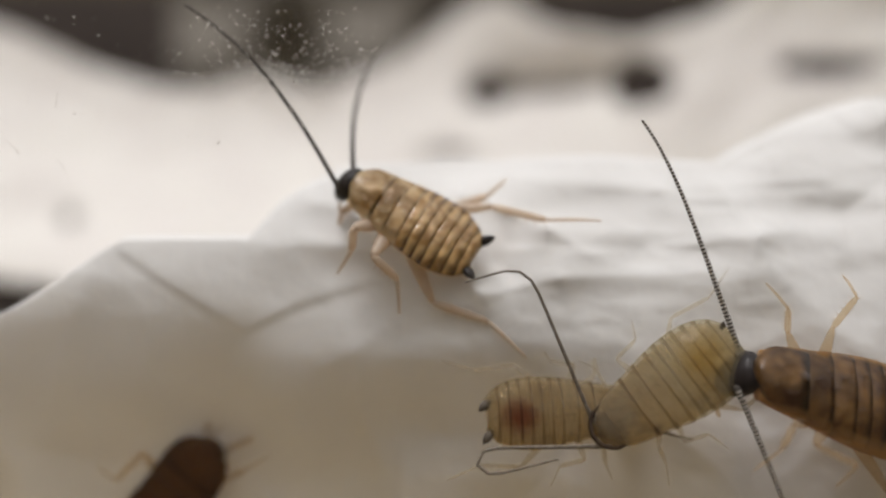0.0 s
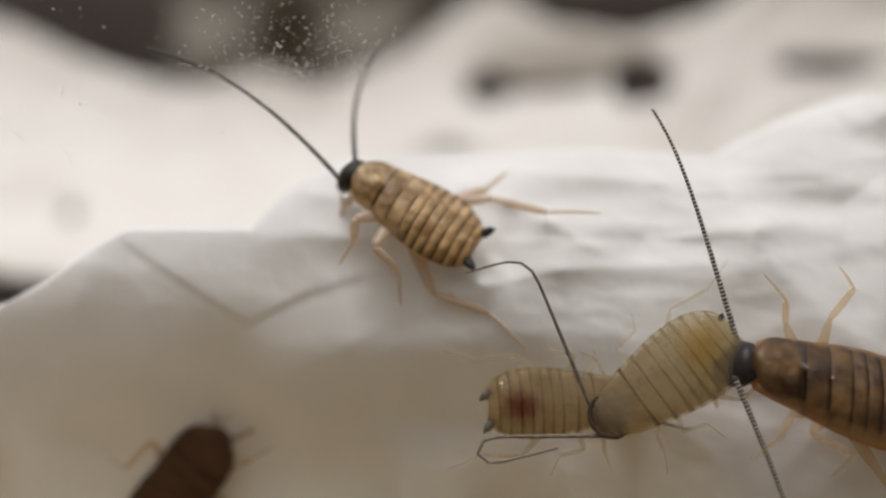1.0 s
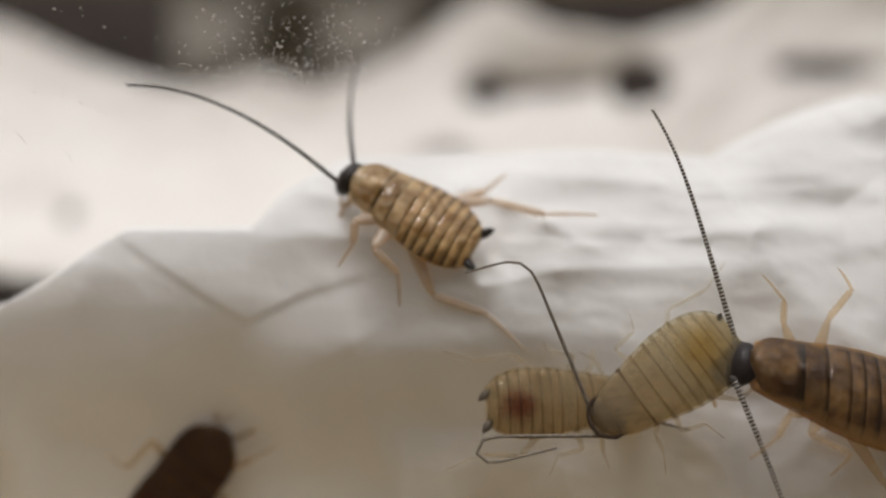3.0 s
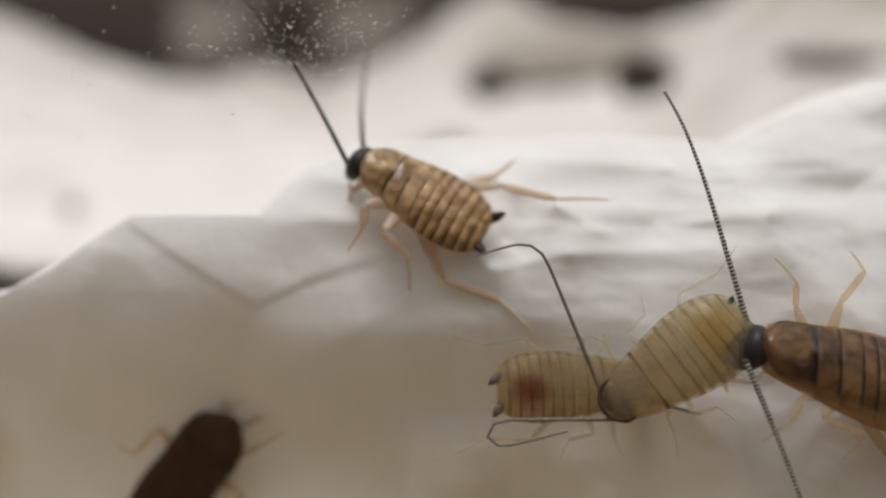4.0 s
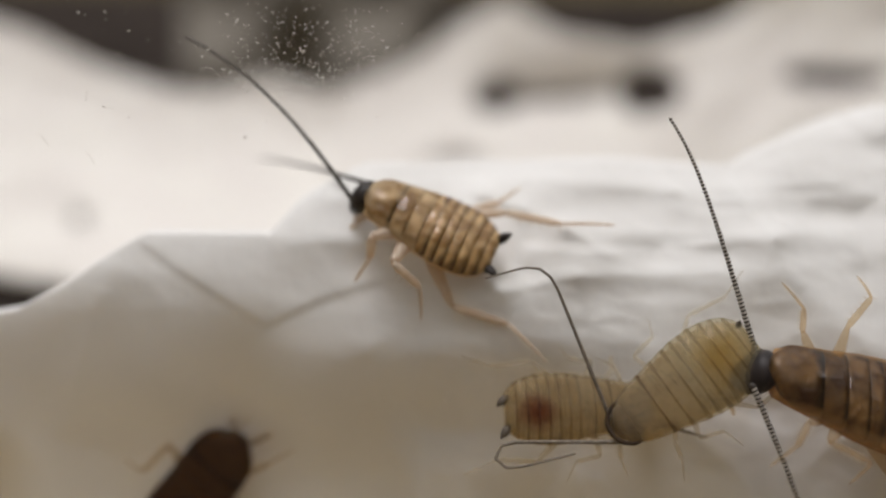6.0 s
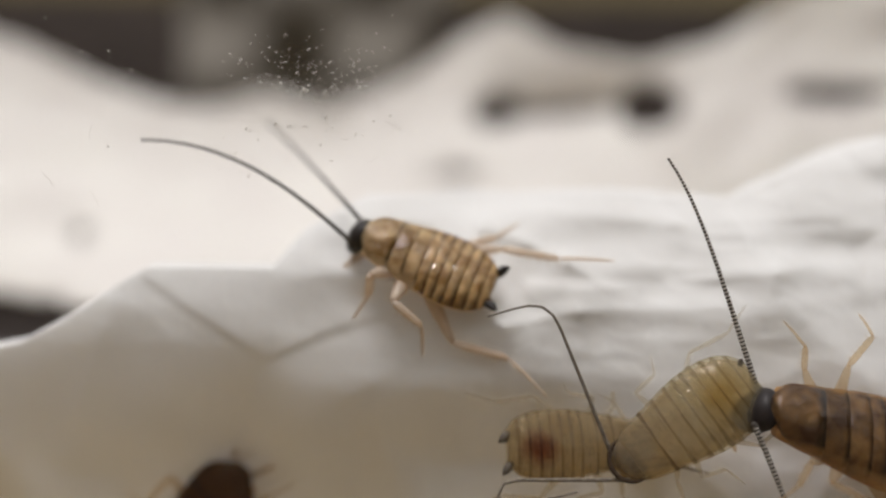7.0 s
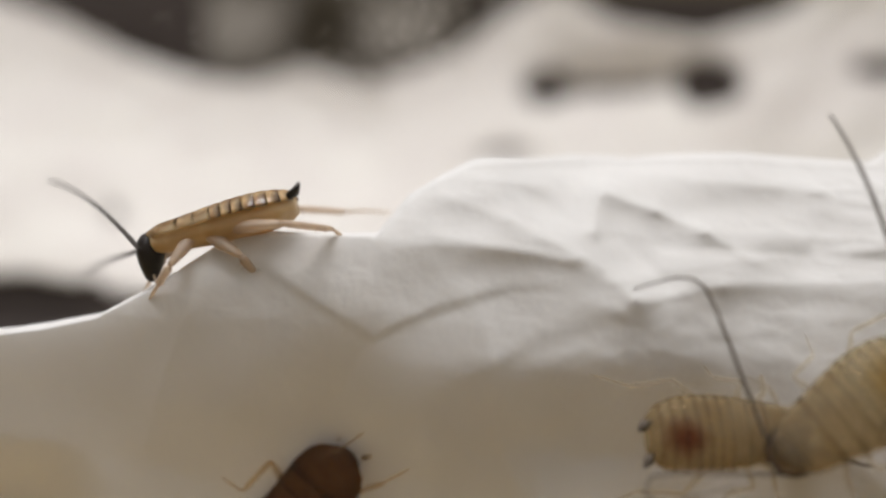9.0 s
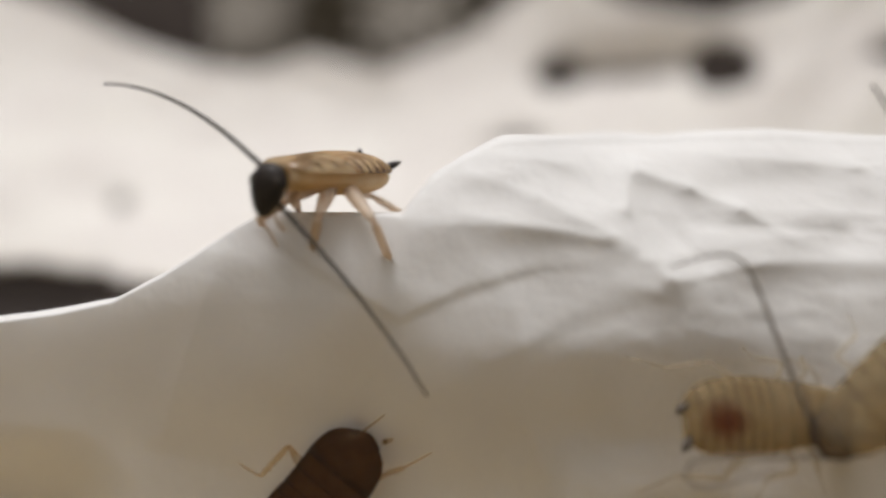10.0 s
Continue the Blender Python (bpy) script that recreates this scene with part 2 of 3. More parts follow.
# ---- the box and the table ----
def build_setting():
    bm = slab(bmesh.new(), -300, 300, -160, 340, -42, -18)
    tagged(part("table", bm, WOOD, rounded=False), "brown wooden table top under the box", "table", kind="structure")
    bm = slab(bmesh.new(), -100, 100, 25, 166, -17.9, -14)
    tagged(part("floor", bm, BOX, rounded=False), "brown card floor of the insect box", "floor", kind="structure")
    bm = slab(bmesh.new(), -96.9, 96.9, 72, 162.9, -13.9, -12.6)
    tagged(part("floor", bm, CARD, rounded=False), "dark brown card on the back of the box floor", "floor", kind="structure")
    for name, (x0, x1, y0, y1) in (("wall_west", (-100, -97, 29.4, 163)), ("wall_east", (97, 100, 29.4, 163)), ("wall_north", (-100, 100, 163, 166))):
        bm = slab(bmesh.new(), x0, x1, y0, y1, -13.9, 46)
        tagged(part(name, bm, CARD, rounded=False), "dark brown side wall of the insect box", "wall", kind="structure")
    bm = slab(bmesh.new(), -100, 100, 27.9, 29.3, -13.9, 46)
    pane = tagged(part("window_1", bm, CLEAR, rounded=False), "clear plastic front wall of the box, dusty inside", "window", kind="structure")
    pane.visible_shadow = False


# ---- tissue paper ----
def knife(x):
    """1 where the sheet turns over in a sharp fold, 0 where it rolls over."""
    return 1 - smooth(-7.5, -6.0, x)


def crest(x):
    """Height of the front fold's upper edge."""
    return along(x, (-40, -6), (-20.7, -3.5), (-18, -3.1), (-16.2, -2.7), (-15.2, -2.2), (-14.4, -1.8), (-13.5, -1.25), (-12.2, -0.33), (-11.4, 0.12), (-8, 0.15), (-4, 0.1), (-0.6, -0.35), (0.4, -1.0), (4, -0.3), (10, 0.3), (16, 1.0), (40, 1.5)) + 0.2 * knife(x)


def summit(x):
    """Height at which the sheet rolls over to the back."""
    return along(x, (-40, -6), (-20.7, -3.5), (-18, -3.1), (-16.2, -2.7), (-15.2, -2.2), (-14.4, -1.8), (-13.5, -1.25), (-12.2, -0.33), (-11.4, 0.12), (-7.0, 0.15), (-6.0, 1.4), (-5.0, 2.1), (-3.7, 2.75), (0, 3.15), (6, 3.2), (10.5, 3.0), (13.2, 4.4), (16.8, 5.6), (24, 6.5), (40, 5)) + 0.2 * knife(x)


FLAPS = (  # how far the fold stands out, how soft its edge is, and its lower edge, which hangs over the part below
    (0.11, 0.22, ((-12.2, 0.4), (-10.2, -0.95), (-7.4, -2.75), (-7.0, -2.95), (-6.6, -2.7), (-5.0, -1.95), (-2.5, -1.2), (0.6, -1.2))),
    (0.07, 0.40, ((-8.0, -6.4), (-6.0, -5.5), (-3.9, -4.3), (-1.95, -2.95), (-0.2, -2.4), (1.5, -1.6), (4.0, -1.0), (8.0, -0.6))))
CREASES = (  # x, z of both ends, height towards the front, width
    (-7, -2.7, -9, -6.6, -0.18, 1.1), (-12, 0.3, -15, -7, 0.18, 1.6), (1.2, -1.5, 0.15, 0.7, 0.20, 0.8), (0.15, 0.7, 0.6, 2.2, 0.26, 0.7),
    (1.2, -1.5, 0.2, -0.5, 0.18, 0.8), (0.2, -0.5, -2.7, 1.0, 0.30, 0.9), (-2.7, 1.0, -5.0, 1.8, 0.26, 0.8), (0.8, 2.0, 2.3, 1.4, 0.30, 0.6), (2.3, 1.4, 3.7, 0.7, 0.30, 0.6), (3.7, 0.7, 5.2, -0.2, 0.22, 0.6), (3.7, 0.7, 11, 0.5, 0.16, 0.8),
    (-2.2, 2.1, -0.3, 0.9, -0.24, 0.8), (1.0, 0.5, 2.3, -0.8, -0.3, 0.8), (1.5, 2.9, 8, 2.2, 0.176, 0.7),
    (8, 2.2, 14, 2.6, 0.234, 0.8), (1.5, -1.6, 4, -1, 0.176, 0.7), (4, -1, 9, -0.8, 0.164, 0.7), (2.5, 0.2, 9.5, -0.1, -0.187, 0.6), (-1.5, 2.2, -4.5, 2.5, 0.187, 0.5), (-0.5, -0.3, -5, 0.4, 0.14, 0.5))


def facet_seeds(seed, step, slope):
    """Random planes, one for each cell of a jittered grid: the flat faces of crumpled paper."""
    rnd = random.Random(seed)
    return np.array([(i * step + rnd.uniform(0, step), k * step * 0.7 + rnd.uniform(0, step * 0.7), rnd.gauss(0, slope), rnd.gauss(0, slope), rnd.uniform(0, 0.06 * step)) for i in range(int(-40 / step), int(36 / step)) for k in range(int(-26 / step), int(16 / step))])


BIG_FACETS = facet_seeds(4, 4.2, 0.13)
SMALL_FACETS = facet_seeds(11, 2.0, 0.09)


def facets(x, z, seeds):
    """Depth of the foremost plane at x, z: flat faces that meet in creases."""
    dx, dz = x - seeds[:, 0], z - seeds[:, 1]
    return float(np.min(seeds[:, 4] + seeds[:, 2] * dx + seeds[:, 3] * dz + 0.022 * (dx * dx + 1.6 * dz * dz)))


def front(x, z):
    """Depth of the sheet's front at x and height z."""
    c = crest(x)
    y = 33.35 - 0.5 * smooth(1.5, 6.0, x) + 0.05 * z - 0.45 * smooth(-0.5, -4.4, z) * (1 - 0.3 * smooth(0, 2, x)) * smooth(-9, -2, x) + 1.1 * (1 - smooth(5, 9, x)) * smooth(-4, -10.5, z + 1.3 * math.sin(x * 0.33 + 0.6) + 0.6 * math.sin(x * 0.9)) + 0.07 * max(0.0, -2.4 - z) * (1 - smooth(6, 10, x)) + 3.0 * smooth(-16, -21, x) * smooth(-6.5, -10.5, z) + 2.4 * smooth(-1.4, -9.5, z + 0.2 * (x + 8) + 0.3 * math.sin(x * 0.9)) * smooth(-1.5, -8, x)
    left = 1 - smooth(-3.5, 0.5, x)
    y += 0.45 * (1 - 0.8 * left) * smooth(c - 1.2 + 0.7 * left, c + 1.2, z) + (0.48 - 0.26 * smooth(10.5, 13.5, x)) * max(0.0, z - c)
    top = summit(x)
    y += 0.5 * (1 - 0.6 * left) * max(0.0, (z - top + 1.6) / 1.6) ** 2 + 0.30 * (1 - 0.75 * left) * math.log1p(math.exp((z + 3.6) * 1.6)) / 1.6 - 0.75 + 0.65 * left
    y += 1.5 * smooth(-3.2, -7.0, z) * smooth(-6, -1.5, x) * (1 - smooth(3, 8, x))
    for far, soft_edge, edge in FLAPS:
        if edge[0][0] < x < edge[-1][0]:
            low = along(x, *edge)
            ends = smooth(edge[0][0], edge[0][0] + 1.2, x) * smooth(edge[-1][0], edge[-1][0] - 5.0, x)
            y -= far * ends * smooth(low - soft_edge, low + soft_edge, z) * math.exp(-max(0.0, z - low) / 2.2)
    y -= 0.3 * smooth(-6.4, -8.6, z) * smooth(-2.0, -1.4, x) * smooth(10.5, 9.5, x)
    for x0, z0, x1, z1, high, wide in CREASES:
        u = min(1.0, max(0.0, ((x - x0) * (x1 - x0) + (z - z0) * (z1 - z0)) / ((x1 - x0) ** 2 + (z1 - z0) ** 2)))
        y -= high * (1 + 0.5 * smooth(-2, 0, x0)) * math.exp(-math.hypot(x - x0 - u * (x1 - x0), z - z0 - u * (z1 - z0)) / wide)
    plain_face = 1 - 0.5 * smooth(-6, -4, x) * (1 - smooth(5, 8, x)) * smooth(-2.2, -1, z)
    calm = 0.12 + 0.55 * smooth(-4.0, 1.0, x) + 0.4 * smooth(-2.5, 0.5, z) * smooth(-6, 0, x)
    calm *= plain_face
    y += (0.35 + 0.55 * smooth(-6, 0, x)) * sharp(x, z * 1.3, 3.0, 0.16) + 0.14 * calm * sharp(x * 0.8, z * 1.4, 9.0, 0.45) + 0.07 * calm * sharp(x * 0.7 + z * 0.3, z * 1.3, 5.0, 1.2) + 0.035 * calm * sharp(x * 0.8, z * 1.2, 8.0, 2.6)
    y += 0.34 * smooth(-2.5, 0.5, z) * smooth(-6, -1, x) * noise.noise(Vector((x * 0.22 + z * 0.3, z * 0.75 - x * 0.14, 2.0)))
    y += calm * ((1 + 0.25 * smooth(-2.5, 0, z) * smooth(-5, 0, x)) * facets(x, z, BIG_FACETS) - 0.8 * facets(x, z, SMALL_FACETS))
    return y


def build_tissue():
    xs = [*np.arange(-66, -26, 1.0), *np.arange(-26, 24, 0.13), *np.arange(24, 66.5, 1.0)]
    rows = 160

    def at(i, j):
        x, top = xs[j], summit(xs[j])
        if i < 128:
            z = -13.9 + (top + 13.9) * (i / 127) ** 0.75
            return mm(x, front(x, z), z)
        u = (i - 127) / (rows - 128)
        z = top + (0.45 - 0.28 * knife(x)) * math.sin(min(1, u * 4) * math.pi / 2) - (top + 11) * smooth(0.25, 1.0, u)
        return mm(x, front(x, top) + 2.2 * u + 10 * u * u + 0.5 * u * sharp(x, u * 8, 2, 0.4), z + u * (1.2 - 0.9 * knife(x)) * (sharp(x, u * 9, 7, 0.3) - 0.2))
    bm = bmesh.new()
    grid_faces(bm, rows, len(xs), at)
    tagged(part("tissue_paper", bm, TISSUE), "crumpled white tissue paper standing in the box", "paper")


def build_towel():
    """The far sheet leaning back, with its ragged upper edge, its openings and two slits that stand for shade."""
    xs = np.arange(-86, 86.1, 0.65)
    rows = 100
    far = 1.3

    def top(x):
        return along(x, (-66, 17), (-36, 17), (-30, 15.3), (-25, 12.9), (-20, 11.3), (-16.5, 11.0), (-13, 12.2), (-8.6, 11.0), (-3.0, 13.2), (0.5, 15.8), (3.5, 17.0), (7, 14.6), (12, 13.4), (17, 14.9), (22, 18.0), (34, 20), (66, 20))

    def at(i, j):
        x = xs[j] / far
        u = i / (rows - 1)
        z = -10.5 + (top(x) + 10.5) * u
        y = 48 + 3 * smooth(-4, 14, x) + (18 - 9 * smooth(-4, 14, x)) * smooth(0, 1, u) + 1.3 * noise.noise(Vector((x * 0.09, z * 0.12, 4))) + 0.9 * sharp(x, z, 1, 0.25)
        y += 1.6 * math.exp(-((z - 10.6) / 1.5) ** 2) * smooth(1, 4, x) * smooth(15, 12, x)
        return mm(x * far, y * far, z * far)
    bm = bmesh.new()
    grid_faces(bm, rows, len(xs), at)
    # the slits at (7.6, 10.7) and (-0.1, 6.1) are cut as fold shade
    gaps = ((3.0, 10.6, 1.6, 1.25), (12.4, 10.5, 2.0, 1.7), (7.6, 10.7, 3.2, 0.36), (23.8, 11.4, 3.2, 0.75), (-28.5, -3.55, 10.6, 1.75), (-0.1, 6.1, 2.0, 0.42), (-23.2, 2.0, 0.55, 0.5))

    def gone(f):
        c = f.calc_center_median() / MM
        return any(((c.x / far - x) / a) ** 2 + (((c.z - LIFT) / far - z) / b) ** 2 < 1 + 0.5 * noise.noise(c * 0.46) for x, z, a, b in gaps)
    bmesh.ops.delete(bm, geom=[f for f in bm.faces if gone(f)], context="FACES")
    sheet = tagged(part("paper_towel", bm, TOWEL), "white crumpled paper towel with torn holes and slits standing for shade", "paper")
    sheet.modifiers.new("thick", "SOLIDIFY").thickness = 0.3 * MM


def build_card():
    """A piece of grey egg carton behind the towel."""
    bm = bmesh.new()

    def at(i, j):
        x, z = -34 + 34 * j / 40, -13.8 + 60 * i / 50
        cup = math.cos(x * 0.32) * math.cos(z * 0.28)
        return mm(x, 120 + 4.2 * cup + 0.8 * noise.noise(Vector((x, z, 0)) * 0.3), z)
    grid_faces(bm, 51, 41, at)
    card = tagged(part("egg_carton", bm, GREY_CARD), "grey moulded cardboard egg carton behind the paper", "carton")
    card.modifiers.new("thick", "SOLIDIFY").thickness = 1.2 * MM


def build_light_block():
    """An unseen brown strip added inside the tissue, to block and warm the light through it."""
    bm = bmesh.new()

    def at(i, j):
        x, u = -66 + 132 * j / 90, i / 12
        z = -13.8 + (crest(x) - 1.2 + 13.8) * u
        return mm(x, 39.5 + 6.5 * smooth(0, -10, x) + 0.4 * math.sin(x * 0.5) + 0.4 * u, z)
    grid_faces(bm, 13, 91, at)
    core = tagged(part("light_block_strip", bm, BLOCK_BROWN), "unseen brown strip added inside the tissue to block light", "cardboard")
    core.modifiers.new("thick", "SOLIDIFY").thickness = 0.8 * MM


def build_dust():
    """Grains and hairs of dust on the inside of the clear wall."""
    rnd = random.Random(7)
    bm = bmesh.new()

    def grain(x, z, size):
        way = rnd.uniform(0, math.pi)
        n = 6
        ring = []
        for k in range(n):
            a = 2 * math.pi * k / n
            u, v = math.cos(a) * size * rnd.uniform(0.9, 3.2), math.sin(a) * size * rnd.uniform(0.4, 0.9)
            ring.append(bm.verts.new(mm(x + u * math.cos(way) - v * math.sin(way), 29.31, z + u * math.sin(way) + v * math.cos(way))))
        tip = bm.verts.new(mm(x, 29.31 + size * 0.8, z))
        for k in range(n):
            bm.faces.new((ring[k], ring[(k + 1) % n], tip))
        bm.faces.new(ring[::-1])
    for cx, cz, sx, sz, count in ((-4.4, 5.9, 1.5, 0.9, 640), (-6.6, 5.6, 1.3, 1.2, 200), (-6.6, 3.2, 0.6, 0.4, 16), (-3.5, 3.6, 3.5, 1.2, 14), (5.5, 4.6, 2.5, 1.5, 10),
                                  (10.2, 4.9, 0.5, 0.4, 14), (-11.5, 6.4, 1.6, 0.8, 30), (-9.7, 4.6, 1.5, 0.5, 10), (0, 2, 9, 4, 20), (4, -1.7, 0.12, 0.1, 4), (-11.1, 4.1, 0.45, 0.12, 7)):
        for _ in range(count):
            grain(rnd.gauss(cx, sx), rnd.gauss(cz, sz), 0.007 + 0.026 * rnd.random() ** 2)
    # fine fibres: a start, a length, a way in degrees and a turn
    for x, z, long, way, turn in ((-11.95, 4.35, 0.5, 95, -35), (-11.95, 2.75, 0.55, -35, -50), (-13.45, 3.3, 0.55, -35, -30), (-2.6, 4.6, 0.6, 40, 60), (10.4, 5.2, 0.5, 160, 50), (-8.4, 5.4, 0.5, 20, -60)):
        rings = []
        for k in range(7):
            a = radians(way + turn * k / 6)
            rings.append([bm.verts.new(mm(x - 0.008 * math.sin(a) * s, 29.315 + 0.008 * d, z + 0.008 * math.cos(a) * s)) for s, d in ((1, 0), (0, 1), (-1, 0))])
            x, z = x + long / 6 * math.cos(a), z + long / 6 * math.sin(a)
        for a, b in zip(rings, rings[1:]):
            for k in range(3):
                bm.faces.new((a[k], a[(k + 1) % 3], b[(k + 1) % 3], b[k]))
    tagged(part("dust", bm, DUST), "pale dust grains stuck to the clear wall", "dust", kind="stuff")


# ---- insects ----
def frame_of(origin, ahead, up):
    """A pose at origin with +y ahead and +z near up."""
    y = ahead.normalized()
    x = y.cross(up).normalized()
    z = x.cross(y)
    return Matrix(((x.x, y.x, z.x, origin.x), (x.y, y.y, z.y, origin.y), (x.z, y.z, z.z, origin.z), (0, 0, 0, 1)))


WIDTH = ((0.0, 0.07), (0.015, 0.115), (0.05, 0.165), (0.11, 0.203), (0.19, 0.228), (0.28, 0.238), (0.40, 0.234), (0.52, 0.216), (0.64, 0.19), (0.76, 0.168), (0.84, 0.150), (0.92, 0.12), (1.0, 0.05))
# hind end 0, head 1; half width as a share of the length


def half_width(u):
    return along(u, *WIDTH)


def plate(length, u0, u1, stout, lift, cap=0.0, bulge=0.006, taper=0.0):
    """One arched back plate between shares u0 and u1 of the length."""
    bm = bmesh.new()
    n = 15

    def at(i, j):
        v = i / 5
        a = math.pi * (0.04 + 0.92 * j / (n - 1))
        u = u0 + (u1 - u0) * v
        u -= 0.018 * math.cos(a) ** 2 * (1 - v) + (0.05 * math.cos(a) ** 2 * v ** 3 if cap else 0)
        w = half_width(max(0.012, u)) * stout * (1.0 + 0.016 * (1 - v)) * (1 - taper * smooth(0.45, 0.8, u))
        if cap:
            w *= math.sqrt(max(0.02, 1 - max(0.0, (v - 1 + cap) / cap) ** 2 * 0.5))
        h = (0.42 + 0.1 * lift) * w + 0.0012 * (1 - v) + bulge * math.sin(math.pi * v)
        return Vector((-w * math.cos(a), u - 0.5, h * math.sin(a) - 0.008)) * length
    grid_faces(bm, 6, n, at)
    bmesh.ops.solidify(bm, geom=bm.faces[:], thickness=0.0018 * length)
    return bm


def body_core(length, stout, deep, taper=0.0):
    bm = bmesh.new()
    rings = []
    for k in range(17):
        u = 0.015 + 0.85 * k / 16
        rings.append((length * (u - 0.5), length * half_width(u) * stout * 0.92 * (1 - taper * smooth(0.45, 0.8, u)), 0, -length * 0.03 * deep))
    lathe(bm, rings, 18, 0.46 * deep)
    return bm


def head_mesh(length):
    """The head along +y from its crown to its mouth."""
    bm = bmesh.new()
    shape = ((-0.09, 0.006), (-0.085, 0.03), (-0.075, 0.062), (-0.05, 0.088), (-0.015, 0.104), (0.03, 0.106), (0.08, 0.092), (0.125, 0.070), (0.16, 0.048), (0.18, 0.02))
    lathe(bm, [(length * y, length * r) for y, r in shape], 16, 0.68)
    return bm


def hood_rim(length):
    """A thin dark crescent round the front of the head, thickest in its middle."""
    bm = bmesh.new()

    def at(i, j):
        turn, thick = radians(-95 + 190 * i / 20), 0.003 + 0.012 * math.sin(math.pi * i / 20) ** 0.7
        a = 2 * math.pi * j / 6
        r = 0.132 + thick * math.cos(a)
        return Vector((r * math.sin(turn), 0.365 + r * math.cos(turn), 0.0 + thick * math.sin(a))) * length
    vs = grid_faces(bm, 21, 6, at, True)
    bm.faces.new(vs[0])
    bm.faces.new(vs[-1][::-1])
    bmesh.ops.recalc_face_normals(bm, faces=bm.faces[:])
    return bm


def cercus_mesh(length):
    bm = bmesh.new()
    lathe(bm, [(length * y, length * r) for y, r in ((0, 0.012), (0.02, 0.027), (0.055, 0.036), (0.09, 0.028), (0.115, 0.014), (0.13, 0.003))], 8, 0.7)
    return bm


def rod(long, r0, r1, knob=1.25, bend=0.0, sides=8, spines=0, seed=1):
    """A leg joint along +y."""
    bm = bmesh.new()
    rings = []
    for k in range(8):
        u = k / 7
        r = r0 + (r1 - r0) * u
        r *= 1 + 0.35 * math.sin(math.pi * min(1, u * 1.3)) if knob > 1.2 else 1
        rings.append((long * u, r * (0.6 if k in (0, 7) else 1), 0, bend * long * math.sin(math.pi * u)))
    lathe(bm, rings, sides, 0.8)
    rnd = random.Random(seed)
    for k in range(spines):
        u = 0.18 + 0.8 * k / max(1, spines - 1)
        side = 1 if k % 2 else -1
        base = Vector((side * r0 * 0.6, long * u, -r0 * 0.3))
        tip = base + Vector((side * r0 * 1.5, long * 0.05, -r0 * rnd.uniform(0.3, 1.0)))
        q = (Vector((0, 0, 1)), Vector((0, 1, 0)))
        ring = [bm.verts.new(base + w * r0 * 0.16) for w in (q[0], q[1], -q[0], -q[1])]
        end = bm.verts.new(tip)
        for a in range(4):
            bm.faces.new((ring[a], ring[(a + 1) % 4], end))
    return bm


LEGS = (  # pair, side, hip, femur, tibia, tarsus in shares of the length
    ("fore", -1, 0.63, 0.22, 0.17, 0.19), ("fore", 1, 0.66, 0.22, 0.17, 0.19),
    ("middle", -1, 0.54, 0.27, 0.23, 0.22), ("middle", 1, 0.57, 0.27, 0.23, 0.22),
    ("hind", -1, 0.43, 0.42, 0.36, 0.34), ("hind", 1, 0.43, 0.42, 0.36, 0.34))
POLES = ((-0.7, 0.7, 0.45), (0.3, 0.6, -0.5), (-0.7, 0.7, 0.45), (0.8, 0.5, 0.0), (-1.0, -0.1, 0.0), (1.0, -0.1, -0.05))  # where each knee points


def leg_poses(length, k, toe, reach=1.0):
    """Poses in the insect's space of the three joints of leg k whose tip is at toe."""
    pair, side, u, fem, tib, tar = LEGS[k]
    fem, tib, tar = (v * length * reach for v in (fem, tib, tar))
    hip = Vector((side * 0.12, u - 0.5, -0.06)) * length
    out = toe - hip
    flat = Vector((out.x, out.y, 0)).normalized()
    ankle = toe - flat * tar * 0.86 + Vector((0, 0, tar * (0.18 if pair == "hind" else 0.5)))
    if (ankle - hip).dot(flat) < 0.15 * length:
        ankle = toe - flat * tar * 0.3 + Vector((0, 0, tar * 0.9))
    span = ankle - hip
    d = min(max(span.length, abs(fem - tib) + 1e-6), (fem + tib) * 0.985)
    way = span.normalized()
    pole = Vector(POLES[k])
    pole = (pole - way * pole.dot(way)).normalized()
    a = (fem * fem - tib * tib + d * d) / (2 * d)
    knee = hip + way * a + pole * math.sqrt(max(0.0, fem * fem - a * a))
    ankle = hip + way * d
    up = Vector((0, 0, 1))
    side_up = up if abs((knee - hip).normalized().z) < 0.95 else Vector((side, 0, 0.2))
    m1 = frame_of(hip, knee - hip, side_up)
    m2 = frame_of(knee, ankle - knee, up if abs((ankle - knee).normalized().z) < 0.95 else Vector((side, 0, 0.2)))
    tip = ankle + (toe - ankle).normalized() * tar
    m3 = frame_of(ankle, tip - ankle, up if abs((tip - ankle).normalized().z) < 0.95 else Vector((side, 0, 0.2)))
    return m1, m1.inverted() @ m2, m1.inverted() @ m3


def view_way(angle, lean):
    """A way in the upright plane across the view (180 is to -x, 90 up), lean degrees forward out of it."""
    a, p = radians(angle), radians(lean)
    return Vector((math.cos(a) * math.cos(p), -math.sin(p), math.sin(a) * math.cos(p)))


